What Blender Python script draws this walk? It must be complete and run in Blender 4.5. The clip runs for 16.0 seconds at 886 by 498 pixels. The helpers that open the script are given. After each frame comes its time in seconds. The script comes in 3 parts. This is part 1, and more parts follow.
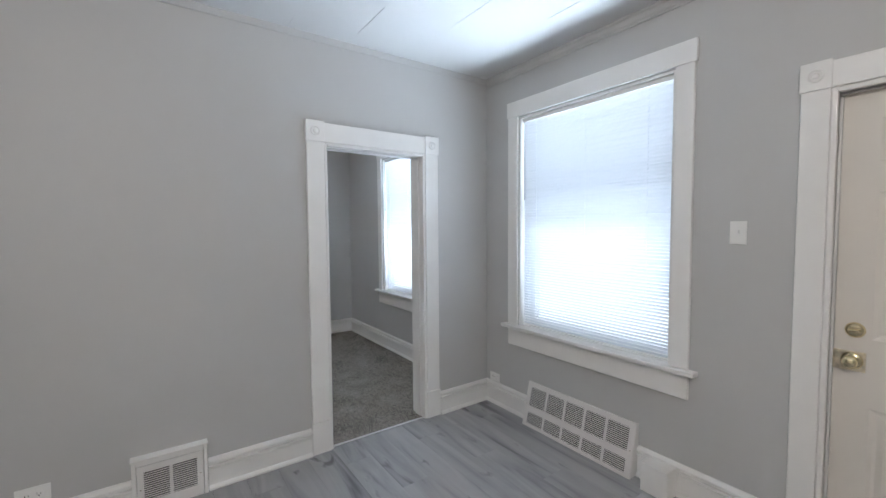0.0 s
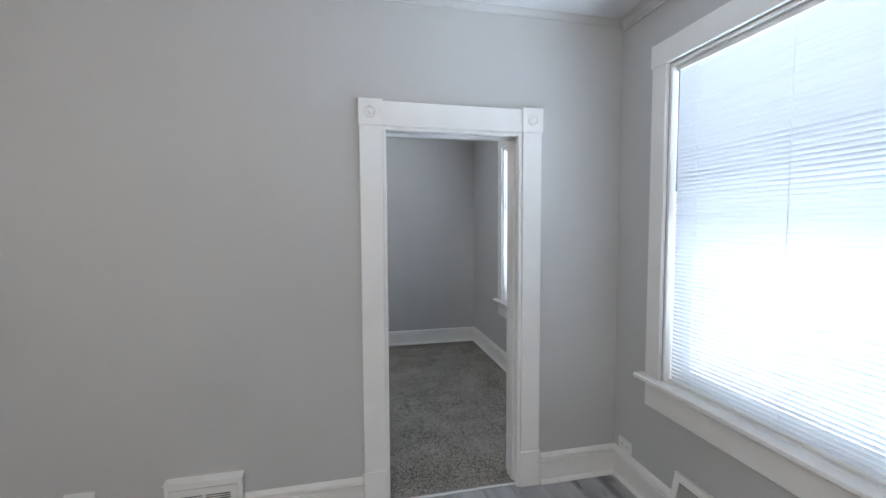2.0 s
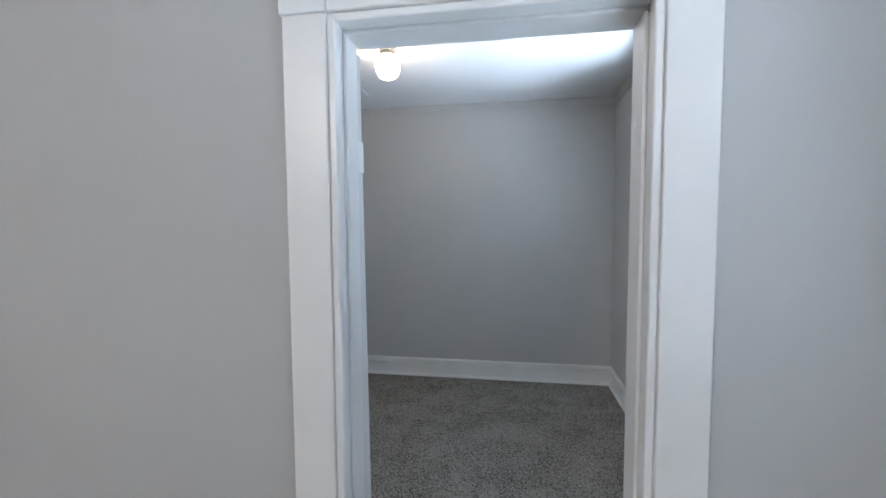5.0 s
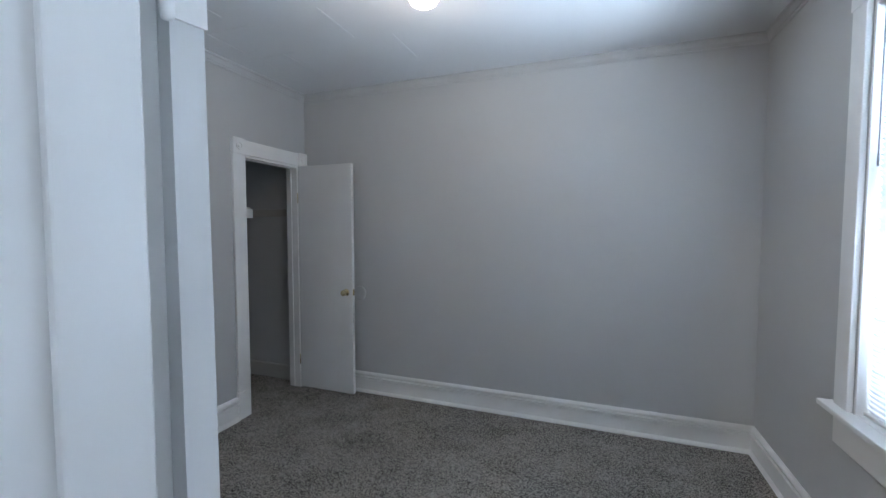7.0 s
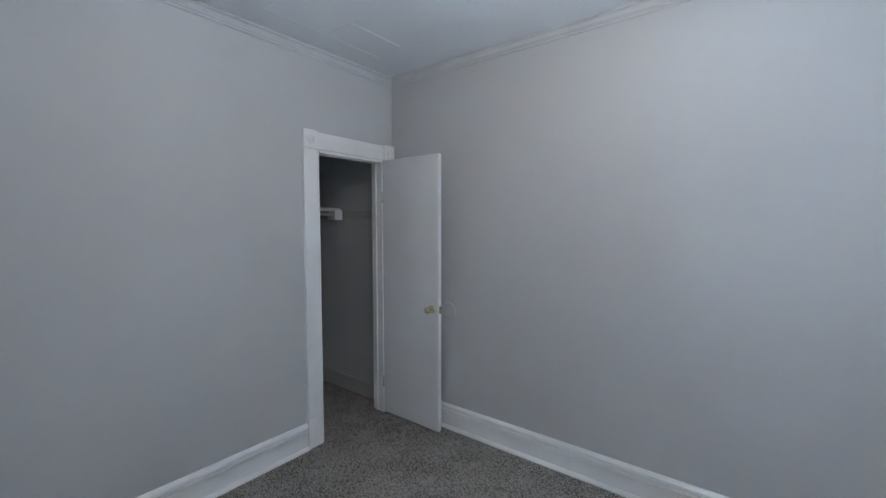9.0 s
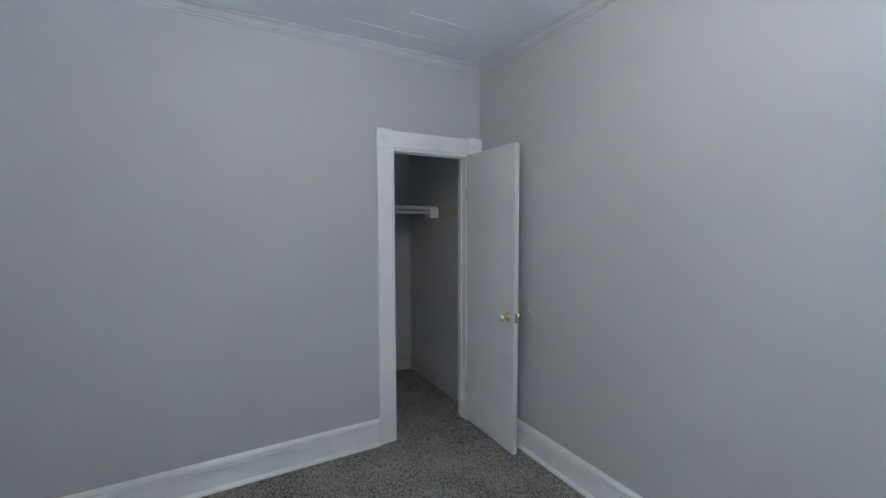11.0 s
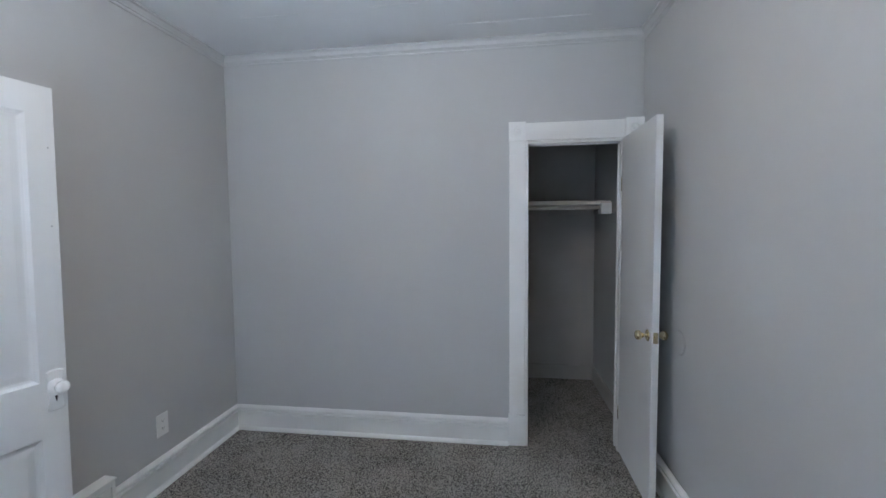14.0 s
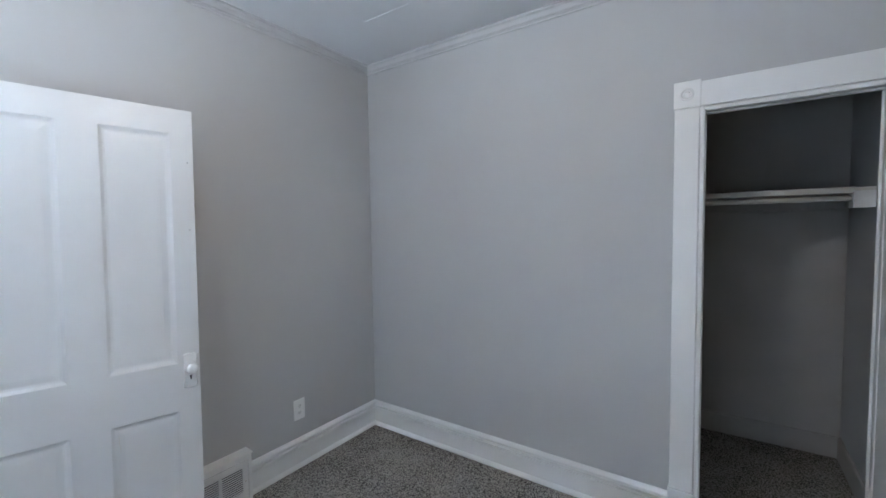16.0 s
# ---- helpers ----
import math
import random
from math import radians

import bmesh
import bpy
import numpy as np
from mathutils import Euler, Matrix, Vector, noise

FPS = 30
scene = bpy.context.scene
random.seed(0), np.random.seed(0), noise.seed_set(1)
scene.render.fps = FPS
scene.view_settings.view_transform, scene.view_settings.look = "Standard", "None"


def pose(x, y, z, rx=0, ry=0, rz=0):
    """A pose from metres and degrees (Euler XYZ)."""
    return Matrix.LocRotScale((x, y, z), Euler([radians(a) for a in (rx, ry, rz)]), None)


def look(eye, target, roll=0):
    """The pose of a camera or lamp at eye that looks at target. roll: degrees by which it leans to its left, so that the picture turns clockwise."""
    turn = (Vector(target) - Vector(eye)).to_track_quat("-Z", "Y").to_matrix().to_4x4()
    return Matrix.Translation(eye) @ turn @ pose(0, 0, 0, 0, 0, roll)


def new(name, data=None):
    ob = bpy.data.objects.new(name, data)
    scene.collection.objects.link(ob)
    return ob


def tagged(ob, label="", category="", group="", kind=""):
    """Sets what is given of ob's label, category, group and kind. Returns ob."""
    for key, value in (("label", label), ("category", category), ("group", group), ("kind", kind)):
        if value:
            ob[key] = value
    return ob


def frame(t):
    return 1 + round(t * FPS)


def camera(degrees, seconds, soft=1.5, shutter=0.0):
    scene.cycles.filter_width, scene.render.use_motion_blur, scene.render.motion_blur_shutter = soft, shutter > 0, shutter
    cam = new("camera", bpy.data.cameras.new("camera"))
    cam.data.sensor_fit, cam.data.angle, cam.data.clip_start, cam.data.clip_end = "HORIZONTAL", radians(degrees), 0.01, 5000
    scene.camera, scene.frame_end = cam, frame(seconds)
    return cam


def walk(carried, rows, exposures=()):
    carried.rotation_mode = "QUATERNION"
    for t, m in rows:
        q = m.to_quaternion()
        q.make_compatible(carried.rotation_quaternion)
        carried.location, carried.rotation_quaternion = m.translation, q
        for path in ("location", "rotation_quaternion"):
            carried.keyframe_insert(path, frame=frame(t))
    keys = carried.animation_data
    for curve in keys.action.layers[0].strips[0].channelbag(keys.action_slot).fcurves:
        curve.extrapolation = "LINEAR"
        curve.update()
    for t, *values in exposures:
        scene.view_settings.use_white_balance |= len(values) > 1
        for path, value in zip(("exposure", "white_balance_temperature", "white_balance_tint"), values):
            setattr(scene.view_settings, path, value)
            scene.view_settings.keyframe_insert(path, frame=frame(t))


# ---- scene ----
cam = camera(94.6, 16.0)
METRES, EYE, TILT, LEAN, TURN = 6.1, 1.5, 0.0, 0.0, -35.2
ROWS = [
    (0.0, 0.0, 0.0, 0.0, -0.02, -3.02, 0.43),
    (0.5, 0.0225, 0.0257, 0.0002, 5.78, -3.05, 0.33),
    (1.0, 0.0373, 0.0614, 0.0031, 11.36, -3.1, 0.27),
    (1.5, 0.0462, 0.0971, 0.0048, 17.22, -3.15, 0.22),
    (2.0, 0.0577, 0.1356, 0.0073, 22.71, -3.41, 0.24),
    (2.5, 0.0664, 0.1706, 0.0073, 27.81, -3.41, 0.18),
    (3.0, 0.0677, 0.2077, 0.007, 31.62, -3.48, 0.28),
    (3.5, 0.0651, 0.2465, 0.0091, 34.99, -3.57, 0.27),
    (4.0, 0.0589, 0.2842, 0.0101, 38.29, -3.67, 0.34),
    (6.5, -0.0344, 0.4425, -0.0033, 52.46, -3.01, 0.07),
    (7.0, -0.0572, 0.4645, -0.0046, 55.63, -2.99, -0.01),
    (7.5, -0.0832, 0.4842, -0.0016, 59.34, -3.37, -0.09),
    (8.0, -0.1104, 0.5047, 0.0, 63.43, -3.42, -0.09),
    (8.5, -0.1322, 0.5248, 0.0025, 67.77, -3.48, -0.0),
    (9.0, -0.1493, 0.5506, 0.0034, 73.09, -3.39, 0.03),
    (11.5, -0.1818, 0.6764, 0.0029, 101.99, -3.58, 0.34),
    (12.0, -0.1893, 0.6995, 0.0002, 108.33, -3.49, 0.54),
    (12.5, -0.2026, 0.7204, 0.0, 114.27, -3.56, 0.51),
    (13.0, -0.2155, 0.7446, -0.0004, 120.27, -3.37, 0.53),
    (13.5, -0.2263, 0.7701, -0.0005, 126.77, -3.35, 0.57),
    (14.0, -0.243, 0.7825, -0.0012, 132.77, -3.41, 0.55),
    (14.5, -0.2644, 0.7883, -0.0009, 139.01, -3.26, 0.59),
    (15.0, -0.2869, 0.7882, 0.0002, 145.42, -3.25, 0.65),
    (15.5, -0.3155, 0.7821, 0.0003, 152.41, -3.24, 0.75),
    (16.0, -0.3369, 0.7731, -0.0005, 159.83, -3.05, 0.8),
]
EXPOSURES = [(0.0, 0.78, 6300, 11), (4.0, 0.9, 6150, 11), (6.5, 1.0, 6000, 10.5), (8.0, 1.24, 5950, 11), (11.5, 1.46, 6000, 11), (16.0, 1.63, 5980, 11)]
walk(cam, [(t, pose(0, 0, EYE, TILT, LEAN, TURN) @ pose(METRES * x, METRES * y, METRES * z, 90 + pitch, roll, yaw)) for t, x, y, z, yaw, pitch, roll in ROWS], EXPOSURES)

# ---- plan (metres) ----
EAST = 2.34                 # inner face of the window wall
MID_A, MID_B = 2.66, 2.838  # the wall between the two rooms
NORTH = 5.66                # far wall of the carpeted room
CLOSET = -1.19              # wall with the closet door
CEIL_1, CEIL_2 = 2.73, 2.68
WEST, SOUTH = -2.3, -2.4    # plain walls that close the first room
CLO_BACK, CLO_SIDE = -2.45, 4.15

# ---- light ----
world = bpy.data.worlds.new("sky")
scene.world = world
world.use_nodes = True
wn = world.node_tree
sky = wn.nodes.new("ShaderNodeTexSky")
sky.sky_type = "NISHITA"
sky.sun_disc = False
sky.sun_elevation, sky.sun_rotation = radians(40), radians(200)
sky.air_density, sky.dust_density = 1.0, 3.0
wn.links.new(sky.outputs[0], wn.nodes["Background"].inputs[0])
wn.nodes["Background"].inputs[1].default_value = 0.12

sun = new("sun", bpy.data.lights.new("sun", "SUN"))
sun.data.energy, sun.data.angle, sun.data.color = 0.8, radians(15), (1.0, 0.96, 0.9)
sun.matrix_world = look((0, 0, 20), (-4, 14, 0))


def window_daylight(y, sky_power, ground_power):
    """The overcast sky's light in the opening behind the sashes, and an added lamp outside, aimed up through the slats
    in place of ground bounce.
    """
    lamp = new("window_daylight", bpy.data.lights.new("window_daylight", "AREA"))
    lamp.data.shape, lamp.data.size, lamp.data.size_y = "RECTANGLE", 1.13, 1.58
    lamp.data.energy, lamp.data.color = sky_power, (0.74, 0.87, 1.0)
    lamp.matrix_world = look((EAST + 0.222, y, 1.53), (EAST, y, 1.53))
    # Added fill lamp, kept out of view below the sight lines.
    low = new("ground_bounce_fill", bpy.data.lights.new("ground_bounce_fill", "AREA"))
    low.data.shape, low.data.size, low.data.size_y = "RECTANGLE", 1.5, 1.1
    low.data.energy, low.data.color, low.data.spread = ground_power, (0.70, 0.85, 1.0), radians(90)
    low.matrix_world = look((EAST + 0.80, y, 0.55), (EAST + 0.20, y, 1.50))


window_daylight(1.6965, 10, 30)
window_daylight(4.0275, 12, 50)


# ---- materials ----
def material(name, colour, rough=0.5, metal=0.0, vary=0.06, scale=3.0, bump=0.0, bump_scale=300.0, spec=0.5):
    m = bpy.data.materials.new(name)
    m.use_nodes = True
    n, l = m.node_tree.nodes, m.node_tree.links
    b = n["Principled BSDF"]
    b.inputs["Roughness"].default_value = rough
    b.inputs["Metallic"].default_value = metal
    b.inputs["Specular IOR Level"].default_value = spec
    co = n.new("ShaderNodeTexCoord")
    big = n.new("ShaderNodeTexNoise")
    big.inputs["Scale"].default_value, big.inputs["Detail"].default_value = scale, 5
    l.new(co.outputs["Object"], big.inputs["Vector"])
    ramp = n.new("ShaderNodeMapRange")
    ramp.inputs[1].default_value, ramp.inputs[2].default_value = 0.3, 0.7
    ramp.inputs[3].default_value, ramp.inputs[4].default_value = 1 - vary, 1 + vary
    l.new(big.outputs[0], ramp.inputs[0])
    mul = n.new("ShaderNodeVectorMath")
    mul.operation = "SCALE"
    mul.inputs[0].default_value = colour
    l.new(ramp.outputs[0], mul.inputs["Scale"])
    l.new(mul.outputs[0], b.inputs["Base Color"])
    if bump:
        fine = n.new("ShaderNodeTexNoise")
        fine.inputs["Scale"].default_value, fine.inputs["Detail"].default_value = bump_scale, 3
        l.new(co.outputs["Object"], fine.inputs["Vector"])
        bp = n.new("ShaderNodeBump")
        bp.inputs["Strength"].default_value, bp.inputs["Distance"].default_value = bump, 0.002
        l.new(fine.outputs[0], bp.inputs["Height"])
        l.new(bp.outputs[0], b.inputs["Normal"])
    return m


PAINT = material("grey_wall_paint", (0.525, 0.525, 0.52), 0.55, vary=0.025, scale=1.3, bump=0.12, bump_scale=140, spec=0.3)
CLOSET_PAINT = material("closet_wall_paint", (0.46, 0.445, 0.42), 0.6, vary=0.10, scale=2.0, bump=0.15, bump_scale=90, spec=0.3)
CEILING = material("white_ceiling_paint", (0.74, 0.74, 0.74), 0.6, vary=0.03, scale=1.1, bump=0.15, bump_scale=60, spec=0.3)
CROWN = material("moulding_paint", (0.53, 0.53, 0.525), 0.45, vary=0.06, scale=5, bump=0.2, bump_scale=50)
TRIM = material("white_trim_paint", (0.82, 0.815, 0.795), 0.32, vary=0.03, scale=4, bump=0.18, bump_scale=35)
DOORP = material("white_door_paint", (0.72, 0.72, 0.71), 0.35, vary=0.03, scale=3, bump=0.15, bump_scale=45)
ENTRY = material("cream_door_paint", (0.76, 0.72, 0.66), 0.35, vary=0.03, scale=3, bump=0.1, bump_scale=60)
METALW = material("white_enamel", (0.80, 0.79, 0.77), 0.35, vary=0.03, scale=8)
PLASTIC = material("white_plastic", (0.82, 0.82, 0.80), 0.3, vary=0.01)
WAND = material("grey_clear_plastic", (0.25, 0.26, 0.28), 0.2)
DARK = material("dark_slot", (0.02, 0.02, 0.02), 0.8)
# Near-black: painted shade behind the louvres, and the backing under the plank joints.
SHADOWGAP = material("dark_gap_backing", (0.05, 0.05, 0.05), 0.8)
BRASS = material("polished_brass", (0.80, 0.70, 0.46), 0.16, 1.0, vary=0.1, scale=30)
OLDBRASS = material("worn_brass_plate", (0.82, 0.74, 0.58), 0.36, 1.0, vary=0.2, scale=40)
NICKEL = material("brushed_nickel", (0.45, 0.40, 0.34), 0.3, 1.0)
PORCELAIN = material("white_porcelain", (0.85, 0.85, 0.84), 0.12, vary=0.01)
STRIP = material("threshold_metal", (0.75, 0.75, 0.75), 0.35, 0.6)
WOODROD = material("painted_shelf", (0.66, 0.63, 0.57), 0.5, vary=0.08, scale=6)
GROUND = material("lawn_ground", (0.22, 0.24, 0.2), 0.9, vary=0.4, scale=0.6)


def carpet_material():
    m = material("grey_cut_pile_carpet", (0.2, 0.19, 0.175), 0.95, spec=0.1)
    n, l = m.node_tree.nodes, m.node_tree.links
    b = n["Principled BSDF"]
    co = n.new("ShaderNodeTexCoord")
    tuft = n.new("ShaderNodeTexVoronoi")
    tuft.inputs["Scale"].default_value = 205
    l.new(co.outputs["Object"], tuft.inputs["Vector"])
    fleck = n.new("ShaderNodeTexNoise")
    fleck.inputs["Scale"].default_value, fleck.inputs["Detail"].default_value = 130, 4
    l.new(co.outputs["Object"], fleck.inputs["Vector"])
    nap = n.new("ShaderNodeTexNoise")
    nap.inputs["Scale"].default_value, nap.inputs["Detail"].default_value = 4, 4
    l.new(co.outputs["Object"], nap.inputs["Vector"])
    grey = n.new("ShaderNodeSeparateColor")
    l.new(tuft.outputs["Color"], grey.inputs[0])
    mix = n.new("ShaderNodeMath")
    mix.operation = "MULTIPLY_ADD"
    mix.inputs[1].default_value = 0.55
    l.new(grey.outputs[0], mix.inputs[0])
    l.new(fleck.outputs[0], mix.inputs[2])
    napm = n.new("ShaderNodeMath")
    napm.operation = "MULTIPLY_ADD"
    napm.inputs[1].default_value = 0.36
    l.new(nap.outputs[0], napm.inputs[0])
    l.new(mix.outputs[0], napm.inputs[2])
    ramp = n.new("ShaderNodeValToRGB")
    e = ramp.color_ramp.elements
    e[0].position, e[0].color = 0.60, (0.028, 0.025, 0.022, 1)
    e[1].position, e[1].color = 0.87, (0.42, 0.39, 0.35, 1)
    half = n.new("ShaderNodeMath")
    half.operation = "MULTIPLY"
    half.inputs[1].default_value = 0.82
    l.new(napm.outputs[0], half.inputs[0])
    l.new(half.outputs[0], ramp.inputs[0])
    l.new(ramp.outputs[0], b.inputs["Base Color"])
    bp = n.new("ShaderNodeBump")
    bp.inputs["Strength"].default_value, bp.inputs["Distance"].default_value = 0.8, 0.006
    l.new(mix.outputs[0], bp.inputs["Height"])
    l.new(bp.outputs[0], b.inputs["Normal"])
    return m


def plank_material():
    m = material("grey_vinyl_plank", (0.4, 0.4, 0.4), 0.38)
    n, l = m.node_tree.nodes, m.node_tree.links
    b = n["Principled BSDF"]
    co, info = n.new("ShaderNodeTexCoord"), n.new("ShaderNodeObjectInfo")
    shift = n.new("ShaderNodeVectorMath")
    shift.operation = "MULTIPLY_ADD"
    shift.inputs[1].default_value = (37, 91, 53)
    l.new(info.outputs["Random"], shift.inputs[0])
    sc = n.new("ShaderNodeVectorMath")
    sc.operation = "MULTIPLY"
    sc.inputs[1].default_value = (9, 1.1, 1)
    l.new(co.outputs["Object"], sc.inputs[0])
    l.new(sc.outputs[0], shift.inputs[2])
    grain = n.new("ShaderNodeTexNoise")
    grain.inputs["Scale"].default_value, grain.inputs["Detail"].default_value, grain.inputs["Distortion"].default_value = 1.0, 7, 0.8
    l.new(shift.outputs[0], grain.inputs["Vector"])
    ramp = n.new("ShaderNodeValToRGB")
    e = ramp.color_ramp.elements
    e[0].position, e[0].color = 0.27, (0.13, 0.132, 0.14, 1)
    e[1].position, e[1].color = 0.62, (0.40, 0.40, 0.41, 1)
    mid = e.new(0.42)
    mid.color = (0.30, 0.302, 0.315, 1)
    l.new(grain.outputs[0], ramp.inputs[0])
    knot = n.new("ShaderNodeTexNoise")
    knot.inputs["Scale"].default_value, knot.inputs["Detail"].default_value, knot.inputs["Distortion"].default_value = 0.75, 3, 1.6
    far = n.new("ShaderNodeVectorMath")
    far.operation = "MULTIPLY_ADD"
    far.inputs[1].default_value, far.inputs[2].default_value = (1.0, 2.6, 1.0), (11.0, 5.0, 3.0)
    l.new(shift.outputs[0], far.inputs[0])
    l.new(far.outputs[0], knot.inputs["Vector"])
    spot = n.new("ShaderNodeMapRange")
    spot.inputs[1].default_value, spot.inputs[2].default_value = 0.64, 0.74
    spot.inputs[3].default_value, spot.inputs[4].default_value = 1.0, 0.45
    l.new(knot.outputs[0], spot.inputs[0])
    tone = n.new("ShaderNodeMapRange")
    tone.inputs[3].default_value, tone.inputs[4].default_value = 0.94, 1.05
    l.new(info.outputs["Random"], tone.inputs[0])
    mul = n.new("ShaderNodeVectorMath")
    mul.operation = "SCALE"
    l.new(ramp.outputs[0], mul.inputs[0])
    both = n.new("ShaderNodeMath")
    both.operation = "MULTIPLY"
    l.new(tone.outputs[0], both.inputs[0])
    l.new(spot.outputs[0], both.inputs[1])
    l.new(both.outputs[0], mul.inputs["Scale"])
    l.new(mul.outputs[0], b.inputs["Base Color"])
    bp = n.new("ShaderNodeBump")
    bp.inputs["Strength"].default_value, bp.inputs["Distance"].default_value = 0.15, 0.001
    l.new(grain.outputs[0], bp.inputs["Height"])
    l.new(bp.outputs[0], b.inputs["Normal"])
    return m


def slat_material():
    m = bpy.data.materials.new("white_blind_vinyl")
    m.use_nodes = True
    n, l = m.node_tree.nodes, m.node_tree.links
    out = n["Material Output"]
    b = n["Principled BSDF"]
    b.inputs["Base Color"].default_value, b.inputs["Roughness"].default_value = (0.62, 0.63, 0.65, 1), 0.4
    tr = n.new("ShaderNodeBsdfTranslucent")
    tr.inputs[0].default_value = (0.86, 0.9, 0.96, 1)
    mix = n.new("ShaderNodeMixShader")
    mix.inputs[0].default_value = 0.15
    l.new(b.outputs[0], mix.inputs[1])
    l.new(tr.outputs[0], mix.inputs[2])
    l.new(mix.outputs[0], out.inputs[0])
    return m


def glass_material():
    m = bpy.data.materials.new("window_glass")
    m.use_nodes = True
    b = m.node_tree.nodes["Principled BSDF"]
    b.inputs["Transmission Weight"].default_value = 1
    b.inputs["Roughness"].default_value, b.inputs["IOR"].default_value = 0.0, 1.45
    return m


def glow_material(name, colour, strength):
    m = material(name, colour, 0.3)
    b = m.node_tree.nodes["Principled BSDF"]
    b.inputs["Emission Color"].default_value = (*colour, 1)
    b.inputs["Emission Strength"].default_value = strength
    return m


CARPET, PLANK, SLAT, GLASS = carpet_material(), plank_material(), slat_material(), glass_material()
GLOBE = glow_material("lit_opal_glass", (1.0, 0.80, 0.60), 22.0)
BRIGHT_GLOBE = glow_material("bright_opal_glass", (1.0, 0.92, 0.84), 215.0)


# ---- mesh tools ----
def finish(bm, name, mat, parent=None, label="", m=None, smooth=False):
    bmesh.ops.recalc_face_normals(bm, faces=bm.faces)
    me = bpy.data.meshes.new(name)
    for f in bm.faces:
        f.smooth = smooth
    bm.to_mesh(me)
    bm.free()
    me.materials.append(mat)
    ob = new(name, me)
    if parent is not None:
        ob.parent = parent
    if m is not None:
        ob.matrix_basis = m
    if label:
        ob["label"] = label
    return ob


def part(name, bm, mat, parent, label="", m=None, smooth=False):
    return finish(bm, name, mat, parent, label, m, smooth)


def thing(name, x, y, z, label, category, rz=0.0, group="", kind=""):
    ob = new(name)
    ob.matrix_basis = pose(x, y, z, 0, 0, rz)
    return tagged(ob, label, category, group, kind)


def add_box(bm, x0, y0, z0, x1, y1, z1):
    v = [bm.verts.new((x, y, z)) for x in (x0, x1) for y in (y0, y1) for z in (z0, z1)]
    for q in ((0, 1, 3, 2), (4, 6, 7, 5), (0, 4, 5, 1), (2, 3, 7, 6), (0, 2, 6, 4), (1, 5, 7, 3)):
        bm.faces.new([v[i] for i in q])


def boxes(*rows, bevel=0.0, seg=2):
    bm = bmesh.new()
    for r in rows:
        add_box(bm, *r)
    if bevel:
        bmesh.ops.recalc_face_normals(bm, faces=bm.faces)
        bmesh.ops.bevel(bm, geom=list(bm.edges), offset=bevel, segments=seg, profile=0.5, affect="EDGES")
    return bm


def weld(bm):
    """Joins boxes that butt into one solid."""
    bmesh.ops.remove_doubles(bm, verts=bm.verts, dist=1e-5)
    seen, doomed = {}, []
    for f in bm.faces:
        key = tuple(round(k, 4) for k in f.calc_center_median())
        if key in seen:
            doomed += [f, seen[key]]
        seen[key] = f
    bmesh.ops.delete(bm, geom=list(set(doomed)), context="FACES_ONLY")


def add_lathe(bm, rows, m=None, seg=28):
    """Turns rows of (radius, height) round z."""
    m = m or Matrix.Identity(4)
    rings = []
    for r, h in rows:
        if r < 1e-5:
            rings.append([bm.verts.new(m @ Vector((0, 0, h)))])
        else:
            rings.append([bm.verts.new(m @ Vector((r * math.cos(2 * math.pi * i / seg), r * math.sin(2 * math.pi * i / seg), h))) for i in range(seg)])
    for a, b in zip(rings, rings[1:]):
        for i in range(seg):
            j = (i + 1) % seg
            if len(a) == 1 and len(b) > 1:
                bm.faces.new((a[0], b[i], b[j]))
            elif len(b) == 1 and len(a) > 1:
                bm.faces.new((a[i], a[j], b[0]))
            elif len(a) > 1:
                bm.faces.new((a[i], a[j], b[j], b[i]))
    return bm


def lathe(rows, m=None, seg=28):
    return add_lathe(bmesh.new(), rows, m, seg)


def profile_run(profile, a, b, normal, z0=0.0, mitre_a=0.0, mitre_b=0.0):
    """Sweeps a profile of (depth off the wall, height) from a to b; a mitre is how far each end shifts per metre of depth."""
    bm = bmesh.new()
    a, b, nrm = Vector((*a, z0)), Vector((*b, z0)), Vector((*normal, 0))
    way = (b - a).normalized()
    ends = []
    for p, s in ((a, mitre_a), (b, -mitre_b)):
        ends.append([bm.verts.new(p + nrm * d + way * (s * d) + Vector((0, 0, h))) for d, h in profile])
    k = len(profile)
    for i in range(k):
        j = (i + 1) % k
        bm.faces.new((ends[0][i], ends[0][j], ends[1][j], ends[1][i]))
    bm.faces.new(ends[0])
    bm.faces.new(ends[1][::-1])
    return bm


def facing(normal):
    """Turns local x along a wall, local y into the wall and z up, for a thing whose front looks along normal."""
    return math.degrees(math.atan2(normal[1], normal[0])) + 90


# ---- shell ----
def structure(name, bm, mat, label, category):
    return tagged(finish(bm, name, mat), label, category, kind="structure")


W_IN = [(1.115, 2.278), (3.445, 4.61)]   # window openings along y
W_LOW, W_TOP = 0.70, 2.345
E_Y0, E_Y1, E_TOP = -0.42, 0.468, 2.055  # entry door
D_X0, D_X1, D_TOP = 0.936, 1.69, 2.045   # doorway between the rooms
C_Y0, C_Y1, C_TOP = 4.946, 5.534, 2.012   # closet door

